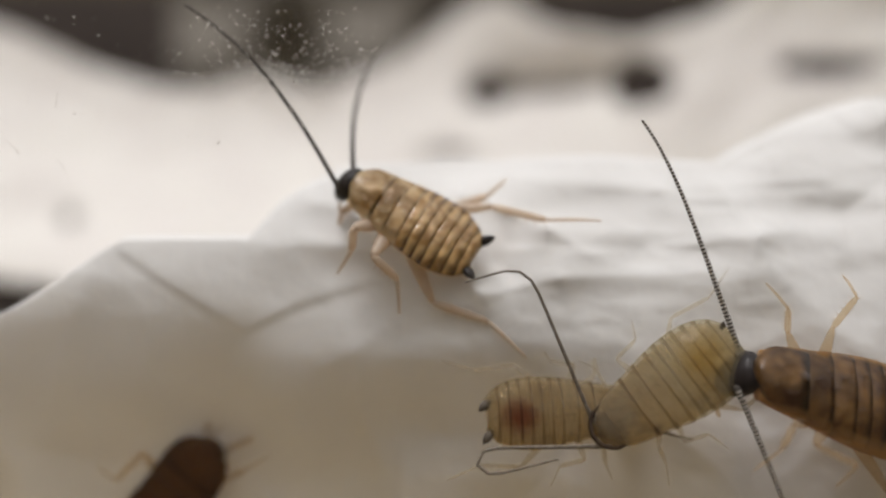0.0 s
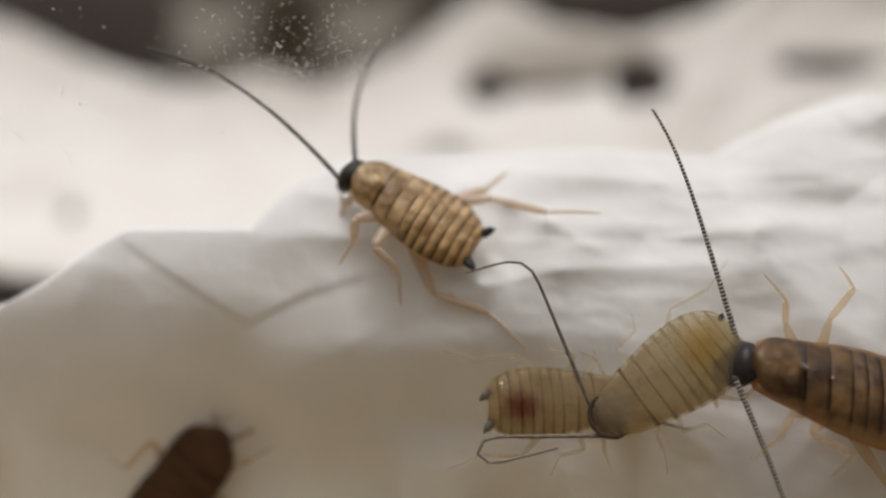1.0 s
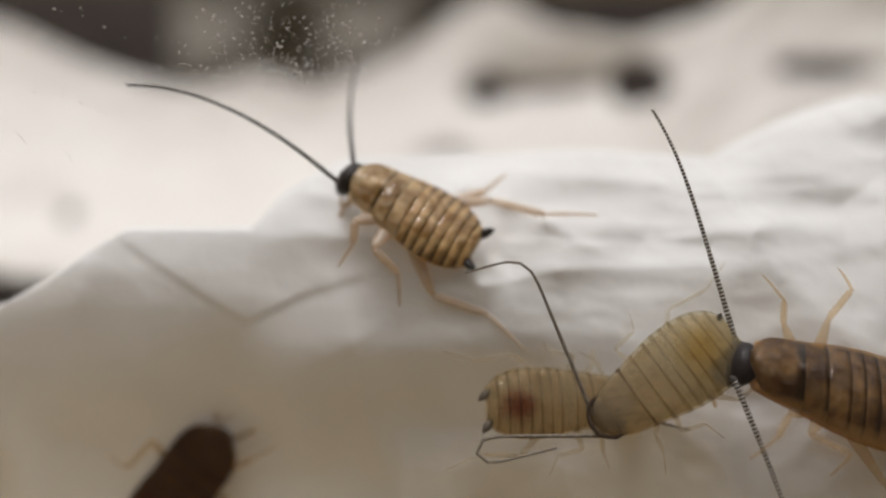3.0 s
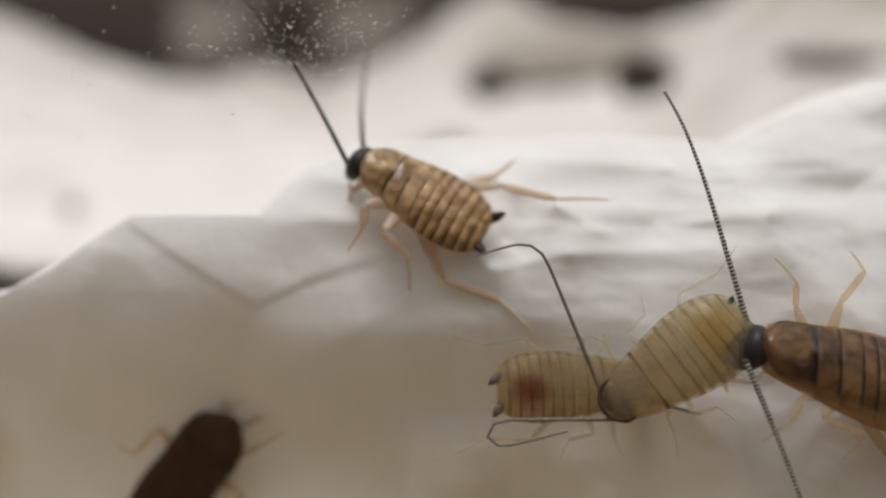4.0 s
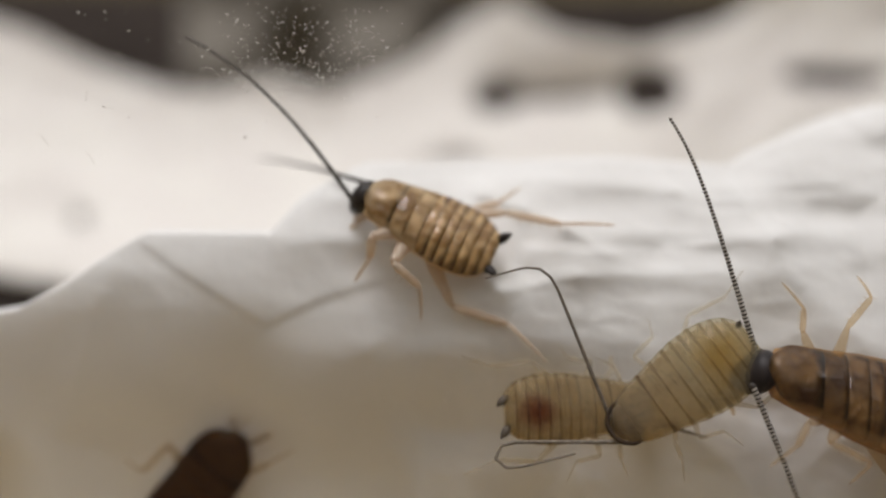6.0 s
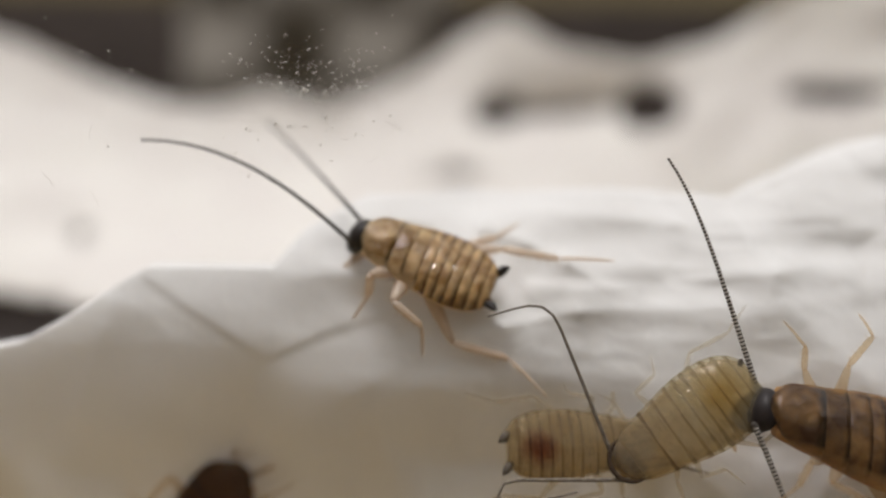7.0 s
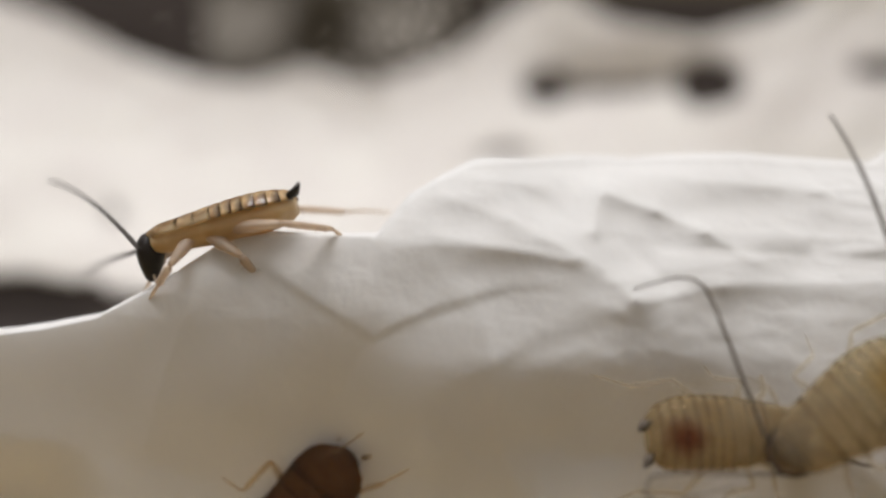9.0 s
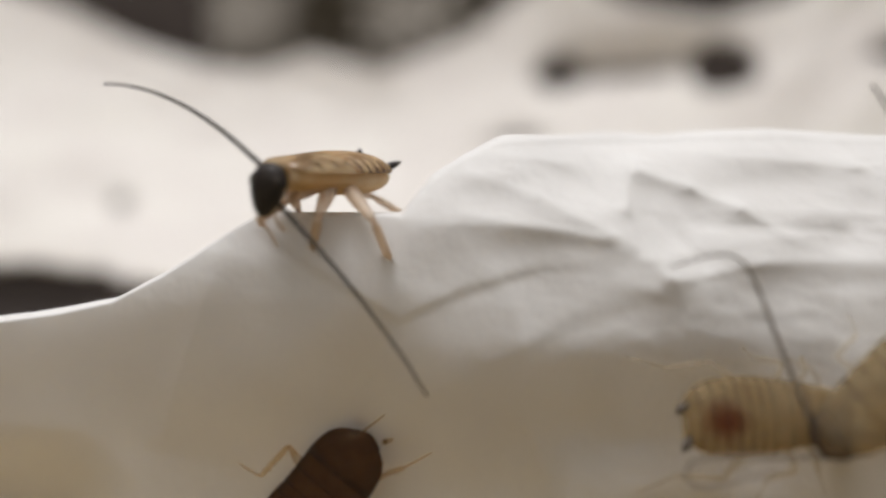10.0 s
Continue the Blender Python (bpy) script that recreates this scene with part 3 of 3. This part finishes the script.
def leg_ways(length, k, at, angles):
    """Poses of the three joints of leg k of an insect at the pose at, from the angle and lean of each joint in the view."""
    _, side, u, fem, tib, tar = LEGS[k]
    turn = at.to_3x3().inverted()
    place, made = Vector((side * (0.20 if k == 3 else 0.12), u - 0.5, -0.06)) * length, []
    for n, long in enumerate((fem, tib, tar)):
        way = turn @ view_way(*angles[2 * n:2 * n + 2])
        made.append(frame_of(place, way, Vector((0, 0, 1)) if abs(way.z) < 0.95 else Vector((side, 0, 0.2))))
        place = place + way * long * length
    return made[0], made[0].inverted() @ made[1], made[0].inverted() @ made[2]


FEELER_BITS = 16


def feeler_curve(base, ahead, bend_axis, long, bend, late=0.6):
    """Points along an arc of that length that starts ahead and turns by bend degrees about the axis, with late more towards its tip; a late below 0 is the place of a hook."""
    pts, at, way = [base.copy()], base.copy(), ahead.normalized()
    share = [(k + 0.5) ** late if late > 0 else math.exp(-(((k + 1) / FEELER_BITS + late) / 0.09) ** 2) for k in range(FEELER_BITS)]
    for k in range(FEELER_BITS):
        at = at + way * (long / FEELER_BITS)
        pts.append(at.copy())
        way = Matrix.Rotation(radians(bend) * share[k] / sum(share), 3, bend_axis) @ way
    return pts


def feeler_poses(pts):
    out = []
    for a, b in zip(pts, pts[1:]):
        w = (b - a).normalized()
        out.append(frame_of(a, b - a, Vector((0, 0, 1)) if abs(w.z) < 0.9 else Vector((1, 0, 0))))
    return out


def feeler_meshes(long, r):
    """The beaded pieces of one antenna, thick to thin."""
    out = []
    step = long / FEELER_BITS
    for k in range(FEELER_BITS):
        bm = bmesh.new()
        beads, rings = 4, []
        for b in range(beads):
            u = (k + b / beads) / FEELER_BITS
            rad = r * (1 - 0.55 * u)
            y = step * b / beads
            rings += [(y, rad * 0.8), (y + step * 0.04, rad), (y + step * 0.15, rad)]
        rings.append((step * 1.02, r * (1 - 0.55 * (k + 1) / FEELER_BITS) * 0.84))
        lathe(bm, rings, 6)
        out.append(bm)
    return out


def feeler_local(at, long, start, bend, lean, late=0.6):
    """Poses of an antenna's pieces on an insect at the pose at. start: its way in the upright plane across the view
    (180 is to -x, 90 up), bend: its turn from there to the tip, lean: how far it comes forward out of the plane."""
    turn = at.to_3x3().inverted()
    return feeler_poses(feeler_curve(Vector(), turn @ view_way(start, lean), turn @ Vector((0, -1, 0)), long, bend, late))


def set_feeler(bits, at, long, *way):
    for ob, m in zip(bits, feeler_local(at, long, *way)):
        ob.matrix_basis = m


def insect(name, label, length, looks, toes, stout=1.0, deep=1.0, tilt=-78, feeler_long=1.35, feeler_thick=0.0175, feelers=(), at=None, slim=1.0, reach=1.0, head_at=0.412, head_size=1.0, bulge=0.006, taper=0.0, tail_size=1.0, hood=0.925, tail_lift=(26, 52), tail_spread=36, tail_turn=0, head_drop=0.055, gap=None):
    """An insect along +y with its back up, as an Empty with its parts. Toes are in shares of the length."""
    back, shield, belly, leg, face, feel, tail = looks
    top = new(name)
    top.empty_display_size = length * 0.2
    tagged(top, label, "insect", group="nymphs in the box")
    cuts = (0.02, 0.085, 0.155, 0.225, 0.295, 0.36, 0.425, 0.49)
    for k, (a, b) in enumerate(zip(cuts, cuts[1:])):
        part("abdomen_plate", plate(length, a, b + 0.012, stout, 0.2, 0.0, bulge, taper), back, top)
    part("hind_thorax_plate", plate(length, 0.49, 0.60, stout, 0.2, 0.0, bulge, taper), shield, top)
    part("middle_thorax_plate", plate(length, 0.59, 0.705, stout, 0.2, 0.0, bulge, taper), shield, top)
    part("neck_shield", plate(length, 0.695, hood, stout, 0.25, 0.5, bulge, taper), shield, top, "glossy rounded neck shield")
    part("underside", body_core(length, stout, deep, taper), belly, top)
    hm = pose(0, head_at * length, -head_drop * length, tilt, 0, 0)
    head = part("head", head_mesh(length * head_size), face, top, "dark glossy head" if face is not PALE_HEAD else "pale brown head", hm)
    for s in (-1, 1):
        bm = bmesh.new()
        bmesh.ops.create_uvsphere(bm, u_segments=10, v_segments=8, radius=0.024 * length * head_size)
        bmesh.ops.scale(bm, vec=(0.5, 1.3, 1.0), verts=bm.verts[:])
        part("eye", bm, BLACK, head, "small round black eye", pose(s * 0.092 * length * head_size, 0.015 * length, 0.02 * length))
        bm = rod(0.15 * length, 0.011 * length, 0.015 * length, 1.0, 0.12, sides=6)
        part("palp", bm, leg, head, "", pose(s * 0.04 * length, 0.14 * length, -0.02 * length, -35, 0, -s * 25))
    for s in (-1, 1):
        part("cercus", cercus_mesh(length * tail_size), tail, top, "dark pointed tail feeler" if tail is BLACK else "grey pointed tail feeler", pose(s * 0.095 * length, -0.455 * length, 0.01 * length, tail_lift[s > 0], 0, 180 + s * tail_spread + tail_turn))
    legs = []
    for k, (pair, _, _, fem, tib, tar) in enumerate(LEGS):
        m1, m2, m3 = leg_poses(length, k, Vector(toes[k]) * length, reach)
        fem, tib, tar = fem * reach, tib * reach, tar * reach
        fm = part(pair + "_leg", rod(fem * length, 0.038 * length * slim, 0.028 * length * slim, 1.3), leg, top, "", m1)
        tb = part("shin", rod(tib * length, 0.027 * length * slim, 0.024 * length * slim, 1.0, spines=10, seed=k), leg, fm, "", m2)
        ft = part("foot", rod(tar * length, 0.014 * length * slim, 0.007 * length * slim, 1.0, 0.03), leg, fm, "", m3)
        legs.append((fm, tb, ft))
    horns = []
    for s in (-1, 1):
        base = Vector((s * 0.085, 0.45, -0.045)) * length
        bm = bmesh.new()
        lathe(bm, [(-0.012 * length, 0.009 * length), (0.0, feeler_thick * 0.95 * length), (0.012 * length, feeler_thick * 0.8 * length)], 8)
        horn = part("antenna", bm, feel, top, "thin beaded dark antenna" if feel is FEELER else "thin brownish antenna", Matrix.Translation(base))
        bits = [part("antenna_piece", b, feel, horn) for b in feeler_meshes(feeler_long * length, feeler_thick * length)]
        for bit in bits:
            bit.data.materials.append(gap or feel)
            for n, face in enumerate(bit.data.polygons):
                face.material_index = 1 if (n // 6) % 3 == 2 else 0
        horns.append((horn, bits, base))
    for (horn, bits, base), way in zip(horns, feelers):
        set_feeler(bits, at, feeler_long * length, *way)
    if at is not None:
        top.matrix_basis = at
    return top, legs, horns


def crawl(x, y, z, heading, lean, rise):
    """The pose of an insect: heading is the way of its head in the upright plane across the view (180 is to -x, 90 up),
    lean how far the head comes forward out of it, rise how far its back is turned from the front (0) to the top (90)."""
    h, n, p = radians(heading), radians(rise), radians(lean)
    flat = Vector((math.cos(h), 0, math.sin(h)))
    ahead = flat * math.cos(p) + Vector((0, -math.sin(p), 0))
    cross = Vector((-flat.z, 0, flat.x))
    if cross.z < 0:
        cross = -cross
    back = Vector((0, -1, 0)) * math.cos(n) + cross * math.sin(n)
    return frame_of(mm(x, y, z), ahead, back)


STANCE = ((-0.50, 0.20, -0.2), (0.14, 0.48, -0.34), (-0.54, -0.31, -0.13), (0.60, -0.22, -0.2), (-0.34, -0.99, -0.03), (0.92, -0.98, 0.04))
LONG = 5.55 * MM
AMBER_LOOKS = (AMBER, NECK, BELLY, LEG, BLACK, FEELER, BLACK)
BROWN_LOOKS = (BROWN, BROWN_NECK, BELLY_DARK, LEG_BROWN, BLACK, FEELER, BLACK)
DARK_LOOKS = (DARK, DARK, BELLY_DARK, LEG_BROWN, DARK, LEG_BROWN, BLACK)
PALE_LOOKS = (PALE, PALE, BELLY_PALE, LEG_PALE, PALE_HEAD, FEELER_PALE, GREY_HORN)

build_setting()
build_tissue()
build_towel()
build_card()
build_light_block()
build_dust()
REST = crawl(-1.20, 32.6, 1.15, 147, 0, 30)
walker, walker_legs, walker_horns = insect("cockroach_nymph", "amber banded cockroach nymph with a black head, walking on tissue", LONG, AMBER_LOOKS, STANCE, deep=1.08, stout=1.06, head_size=1.1, feeler_long=1.5, slim=1.06, at=REST)
still = ((-0.44, 0.30, -0.15), (0.44, 0.30, -0.15), (-0.46, -0.10, -0.15), (0.46, -0.10, -0.15), (-0.38, -0.74, -0.15), (0.38, -0.74, -0.15))
moulted, _, _ = insect("cockroach_nymph", "freshly moulted whitish cockroach nymph lying over another one", 5.6 * MM, (PALE_OLIVE,) + PALE_LOOKS[1:], still, stout=1.08, tilt=-84, head_at=0.38, head_size=1.2, head_drop=0.10, hood=0.97, slim=0.45, reach=0.72,
       feeler_long=1.3, feeler_thick=0.014, bulge=0.003, tail_size=0.5, feelers=((180, 195, 3, -0.62), (113, 84, 3, -0.74)), at=crawl(7.12, 30.4, -4.46, 214, 2, 20))
part("head_margin", hood_rim(5.6 * MM), RIM, moulted, "dark brown front edge of the head")
insect("cockroach_nymph", "freshly moulted whitish cockroach nymph with a reddish gut", 5.2 * MM, (PALE_GUT,) + PALE_LOOKS[1:], still, stout=0.98, tilt=-95, slim=0.55, reach=0.72,
                   feeler_long=0.4, bulge=0.003, tail_size=0.85, tail_lift=(8, 8), tail_spread=6, tail_turn=46, feelers=((20, 10, 0), (-20, 10, 0)), at=crawl(3.96, 31.6, -5.4, 3, 0, 15))
RESTER_AT = crawl(12.70, 30.2, -4.72, 162, 8, 30)
_, _, rester_horns = insect("cockroach_nymph", "brown cockroach nymph resting with raised dark antennae", 7.8 * MM, BROWN_LOOKS, ((-0.40, 0.36, -0.05), (0.38, 0.50, 0.12), (-0.36, 0.0, -0.05), (0.48, 0.10, 0.14), still[4], still[5]), slim=0.6, reach=0.72, stout=0.90, hood=0.925, taper=0.04, tilt=-76, head_at=0.412, head_size=0.92, gap=FEELER_GAP,
       feeler_long=1.03, feeler_thick=0.0135, feelers=((-68, -10, 5), (107.5, 20, 0, 3.0)), at=RESTER_AT)
CLING = (-10.1, 36.3, -9.6)
clinger, _, _ = insect("cockroach_nymph", "dark brown cockroach nymph clinging to the tissue", 6.5 * MM, DARK_LOOKS, ((0.04, 0.76, 0.06), (0.36, 0.74, 0.06), (-0.46, -0.10, 0.05), (0.46, -0.10, 0.05)) + still[4:], stout=0.9, taper=-0.3, tilt=-105, head_at=0.37, head_size=0.9, slim=0.6, reach=0.9,
       hood=0.96, feeler_long=0.26, feeler_thick=0.016, feelers=((62, -35, 0), (24, 10, 0)), at=crawl(*CLING, 53, 8, 4))


# ---- what moves ----
def motions():
    rows = [
        (0.0, crawl(-1.20, 32.6, 1.15, 147, 0, 30)),
        (1.0, crawl(-1.22, 32.6, 1.15, 147, 0, 30)),
        (2.0, crawl(-1.24, 32.6, 1.12, 148, 0, 30)),
        (3.5, crawl(-1.22, 32.6, 1.08, 148, 0, 30)),
        (4.5, crawl(-1.21, 32.6, 1.04, 149, 0, 30)),
        (5.0, crawl(-1.22, 32.6, 0.97, 150, 0, 30)),
        (6.5, crawl(-1.43, 32.6, 0.81, 155, 0, 33)),
        (7.0, crawl(-1.50, 32.6, 0.80, 156, 0, 33)),
        (7.5, crawl(-1.75, 32.6, 0.85, 160, 0, 34)),
        (7.8, crawl(-2.60, 32.6, 1.18, 166, 0, 38)),
        (8.0, crawl(-3.45, 32.6, 1.48, 171, 0, 44)),
        (8.2, crawl(-4.69, 32.6, 1.55, 172, 0, 50)),
        (8.5, crawl(-5.74, 32.8, 2.31, 181, 0, 68)),
        (8.7, crawl(-6.75, 33.2, 2.34, 179, 12, 72)),
        (9.0, crawl(-12.28, 34.2, 0.76, 196, 0, 88)),
        (9.2, crawl(-11.50, 34.3, 1.60, 180, 18, 86)),
        (9.5, crawl(-11.52, 34.3, 1.83, 177, 24, 82)),
        (9.7, crawl(-11.24, 34.3, 1.69, 182, 30, 78)),
        (10.0, crawl(-9.55, 34.1, 1.80, 188, 56, 64)),
    ]
    walk(walker, rows)
    walk(clinger, [(t, crawl(CLING[0] + dx, CLING[1], CLING[2] + dz, 53, 8, 4)) for t, dx, dz in ((0.0, -0.3, 0.0), (2.0, 0.0, 0.05), (8.0, 0.0, 0.0), (8.5, 0.1, 0.45), (9.0, 0.45, 0.25), (9.5, 0.4, 0.25), (10.0, 0.3, 0.35))])
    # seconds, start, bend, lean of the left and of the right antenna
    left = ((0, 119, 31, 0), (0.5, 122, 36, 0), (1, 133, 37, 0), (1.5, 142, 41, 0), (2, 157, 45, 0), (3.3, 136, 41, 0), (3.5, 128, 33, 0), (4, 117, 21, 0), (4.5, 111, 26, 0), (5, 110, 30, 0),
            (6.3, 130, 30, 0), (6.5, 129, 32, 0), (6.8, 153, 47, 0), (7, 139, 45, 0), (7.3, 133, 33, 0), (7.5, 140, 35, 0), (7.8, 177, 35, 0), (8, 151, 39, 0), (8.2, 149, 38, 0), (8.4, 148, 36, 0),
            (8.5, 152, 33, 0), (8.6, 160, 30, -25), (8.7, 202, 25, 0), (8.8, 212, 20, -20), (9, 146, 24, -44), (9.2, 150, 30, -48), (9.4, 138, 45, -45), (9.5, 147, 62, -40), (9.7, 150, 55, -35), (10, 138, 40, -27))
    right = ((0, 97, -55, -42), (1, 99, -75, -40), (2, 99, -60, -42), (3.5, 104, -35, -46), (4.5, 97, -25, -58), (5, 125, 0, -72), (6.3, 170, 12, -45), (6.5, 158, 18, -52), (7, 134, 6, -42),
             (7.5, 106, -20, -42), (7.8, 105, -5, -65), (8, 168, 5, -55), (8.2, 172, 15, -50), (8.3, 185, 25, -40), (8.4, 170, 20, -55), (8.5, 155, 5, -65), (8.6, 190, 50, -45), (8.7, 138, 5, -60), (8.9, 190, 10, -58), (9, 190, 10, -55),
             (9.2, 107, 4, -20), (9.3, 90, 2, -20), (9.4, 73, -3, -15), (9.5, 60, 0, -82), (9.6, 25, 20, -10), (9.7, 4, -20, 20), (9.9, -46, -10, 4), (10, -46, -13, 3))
    poses = [m for _, m in rows]
    seconds = [t for t, _ in rows]

    def body(t):
        k = min(len(rows) - 2, max(0, int(np.searchsorted(seconds, t, side="right")) - 1))
        return poses[k].lerp(poses[k + 1], (t - seconds[k]) / (seconds[k + 1] - seconds[k]))

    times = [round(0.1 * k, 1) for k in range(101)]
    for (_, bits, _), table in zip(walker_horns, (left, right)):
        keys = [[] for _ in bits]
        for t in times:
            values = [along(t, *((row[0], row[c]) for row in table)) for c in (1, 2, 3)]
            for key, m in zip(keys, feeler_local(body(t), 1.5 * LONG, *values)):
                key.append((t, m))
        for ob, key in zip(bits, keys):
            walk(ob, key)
    # seconds, then angle and lean of thigh, shin and foot in the view
    gaits = (
        ((5, -165, 48, -98, -37, -124, -21), (7.3, -165, 48, -98, -37, -124, -21), (7.5, -183, 48, -157, -35, -156, 8), (8, -190, 45, -85, -16, -135, -25), (8.2, -190, 45, -40, -5, -80, 0), (8.5, -149, 45, -131, -40, -139, -35),
         (8.7, -121, 45, -82, -40, -112, -33), (9, -120, 31, -127, -31, -127, -35), (9.5, -128, 8, -88, 0, -90, -35), (10, -150, 10, -144, 9, -60, -20)),
        ((5, -169, 4, -145, -32, -114, -32), (7.5, -160, 5, -149, -10, -145, -32), (8, -147, 7, -144, -23, -136, -22), (8.2, -150, 8, -127, 7, -119, -32), (8.5, -90, -25, -180, -32, -138, -32), (8.7, -140, 4, -136, -32, -121, -32),
         (9, -147, 14, -126, -25, -123, -26), (9.5, -92, -1, -126, -31, -102, -32), (10, -72, -32, -80, -32, -90, -32)),
        ((5, -123, 46, -45, -29, -87, -9), (7.5, -116, 48, -38, 1, -89, -32), (8, -60, 22, -40, -4, -61, 5), (8.2, -140, 48, -30, -5, -65, 2), (8.5, -62, 34, -36, -27, -72, 3), (8.7, -110, 45, -20, -45, -80, -30),
         (9, -30, 20, -60, -45, -40, -35), (9.5, -46, 31, -57, -4, -60, -30), (10, -105, 40, -105, -40, -85, -30)),
        ((5, -22, 0, 18, -8, 40, -32), (7.5, -14, 0, 15, -8, 30, -32), (8, 20, -31, 20, -32, 10, -32), (8.5, -60, -32, -30, -32, -60, -32), (9, -50, -32, -90, -32, -110, -32), (9.5, -78, -22, -105, -32, -20, -32), (10, -110, -24, -100, -32, -60, -32)),
        ((5, -67, 2, -19, -4, -44, -6), (7.5, -63, 4, -14, -2, -44, 10), (7.8, -50, 25, -12, -15, -36, 0), (8, -60, 45, 4, -38, -28, 5), (8.2, -38, 28, -5, -8, -26, -2), (8.5, -32, 45, -6, -26, -24, -35), (8.7, -57, 45, 10, -45, -47, -35),
         (9, 5, 30, -5, -45, -43, -35), (9.5, -8, 36, -26, -45, -44, -35), (10, -50, 45, -70, -45, -30, -35)),
        ((5, 5, -3, -14, 7, -1, 11), (7.5, 4, 4, -8, 7, -2, 11), (8, 35, -8, -28, 2, -7, -32), (8.2, 29, 1, 20, -30, 0, -32), (8.5, 14, 3, 10, -15, 7, -22), (8.7, 16, 3, 12, -32, 11, -32), (9, 22, -32, -1, -32, 1, -32), (9.5, -3, -7, -10, -32, 5, -32), (10, -16, -32, -30, -32, -13, -32)))
    for k, (joints, gait) in enumerate(zip(walker_legs, gaits)):
        keys = [[], [], []]
        for t in times:
            angles = [along(t, *((row[0], row[c]) for row in gait)) for c in range(1, 7)]
            for key, m in zip(keys, leg_ways(LONG, k, body(t), angles)):
                key.append((t, m))
        for ob, key in zip(joints, keys):
            walk(ob, key)
    # the resting brown one sways its raised antenna
    sway = ((0, 109.5), (1, 107), (5, 106.5), (7, 108.5), (8, 109.5), (10, 110.5))
    keys = [[] for _ in rester_horns[1][1]]
    for t in times[::5]:
        for key, m in zip(keys, feeler_local(RESTER_AT, 1.03 * 7.8 * MM, along(t, *sway), 20, 0, 3.0)):
            key.append((t, m))
    for ob, key in zip(rester_horns[1][1], keys):
        walk(ob, key)


motions()
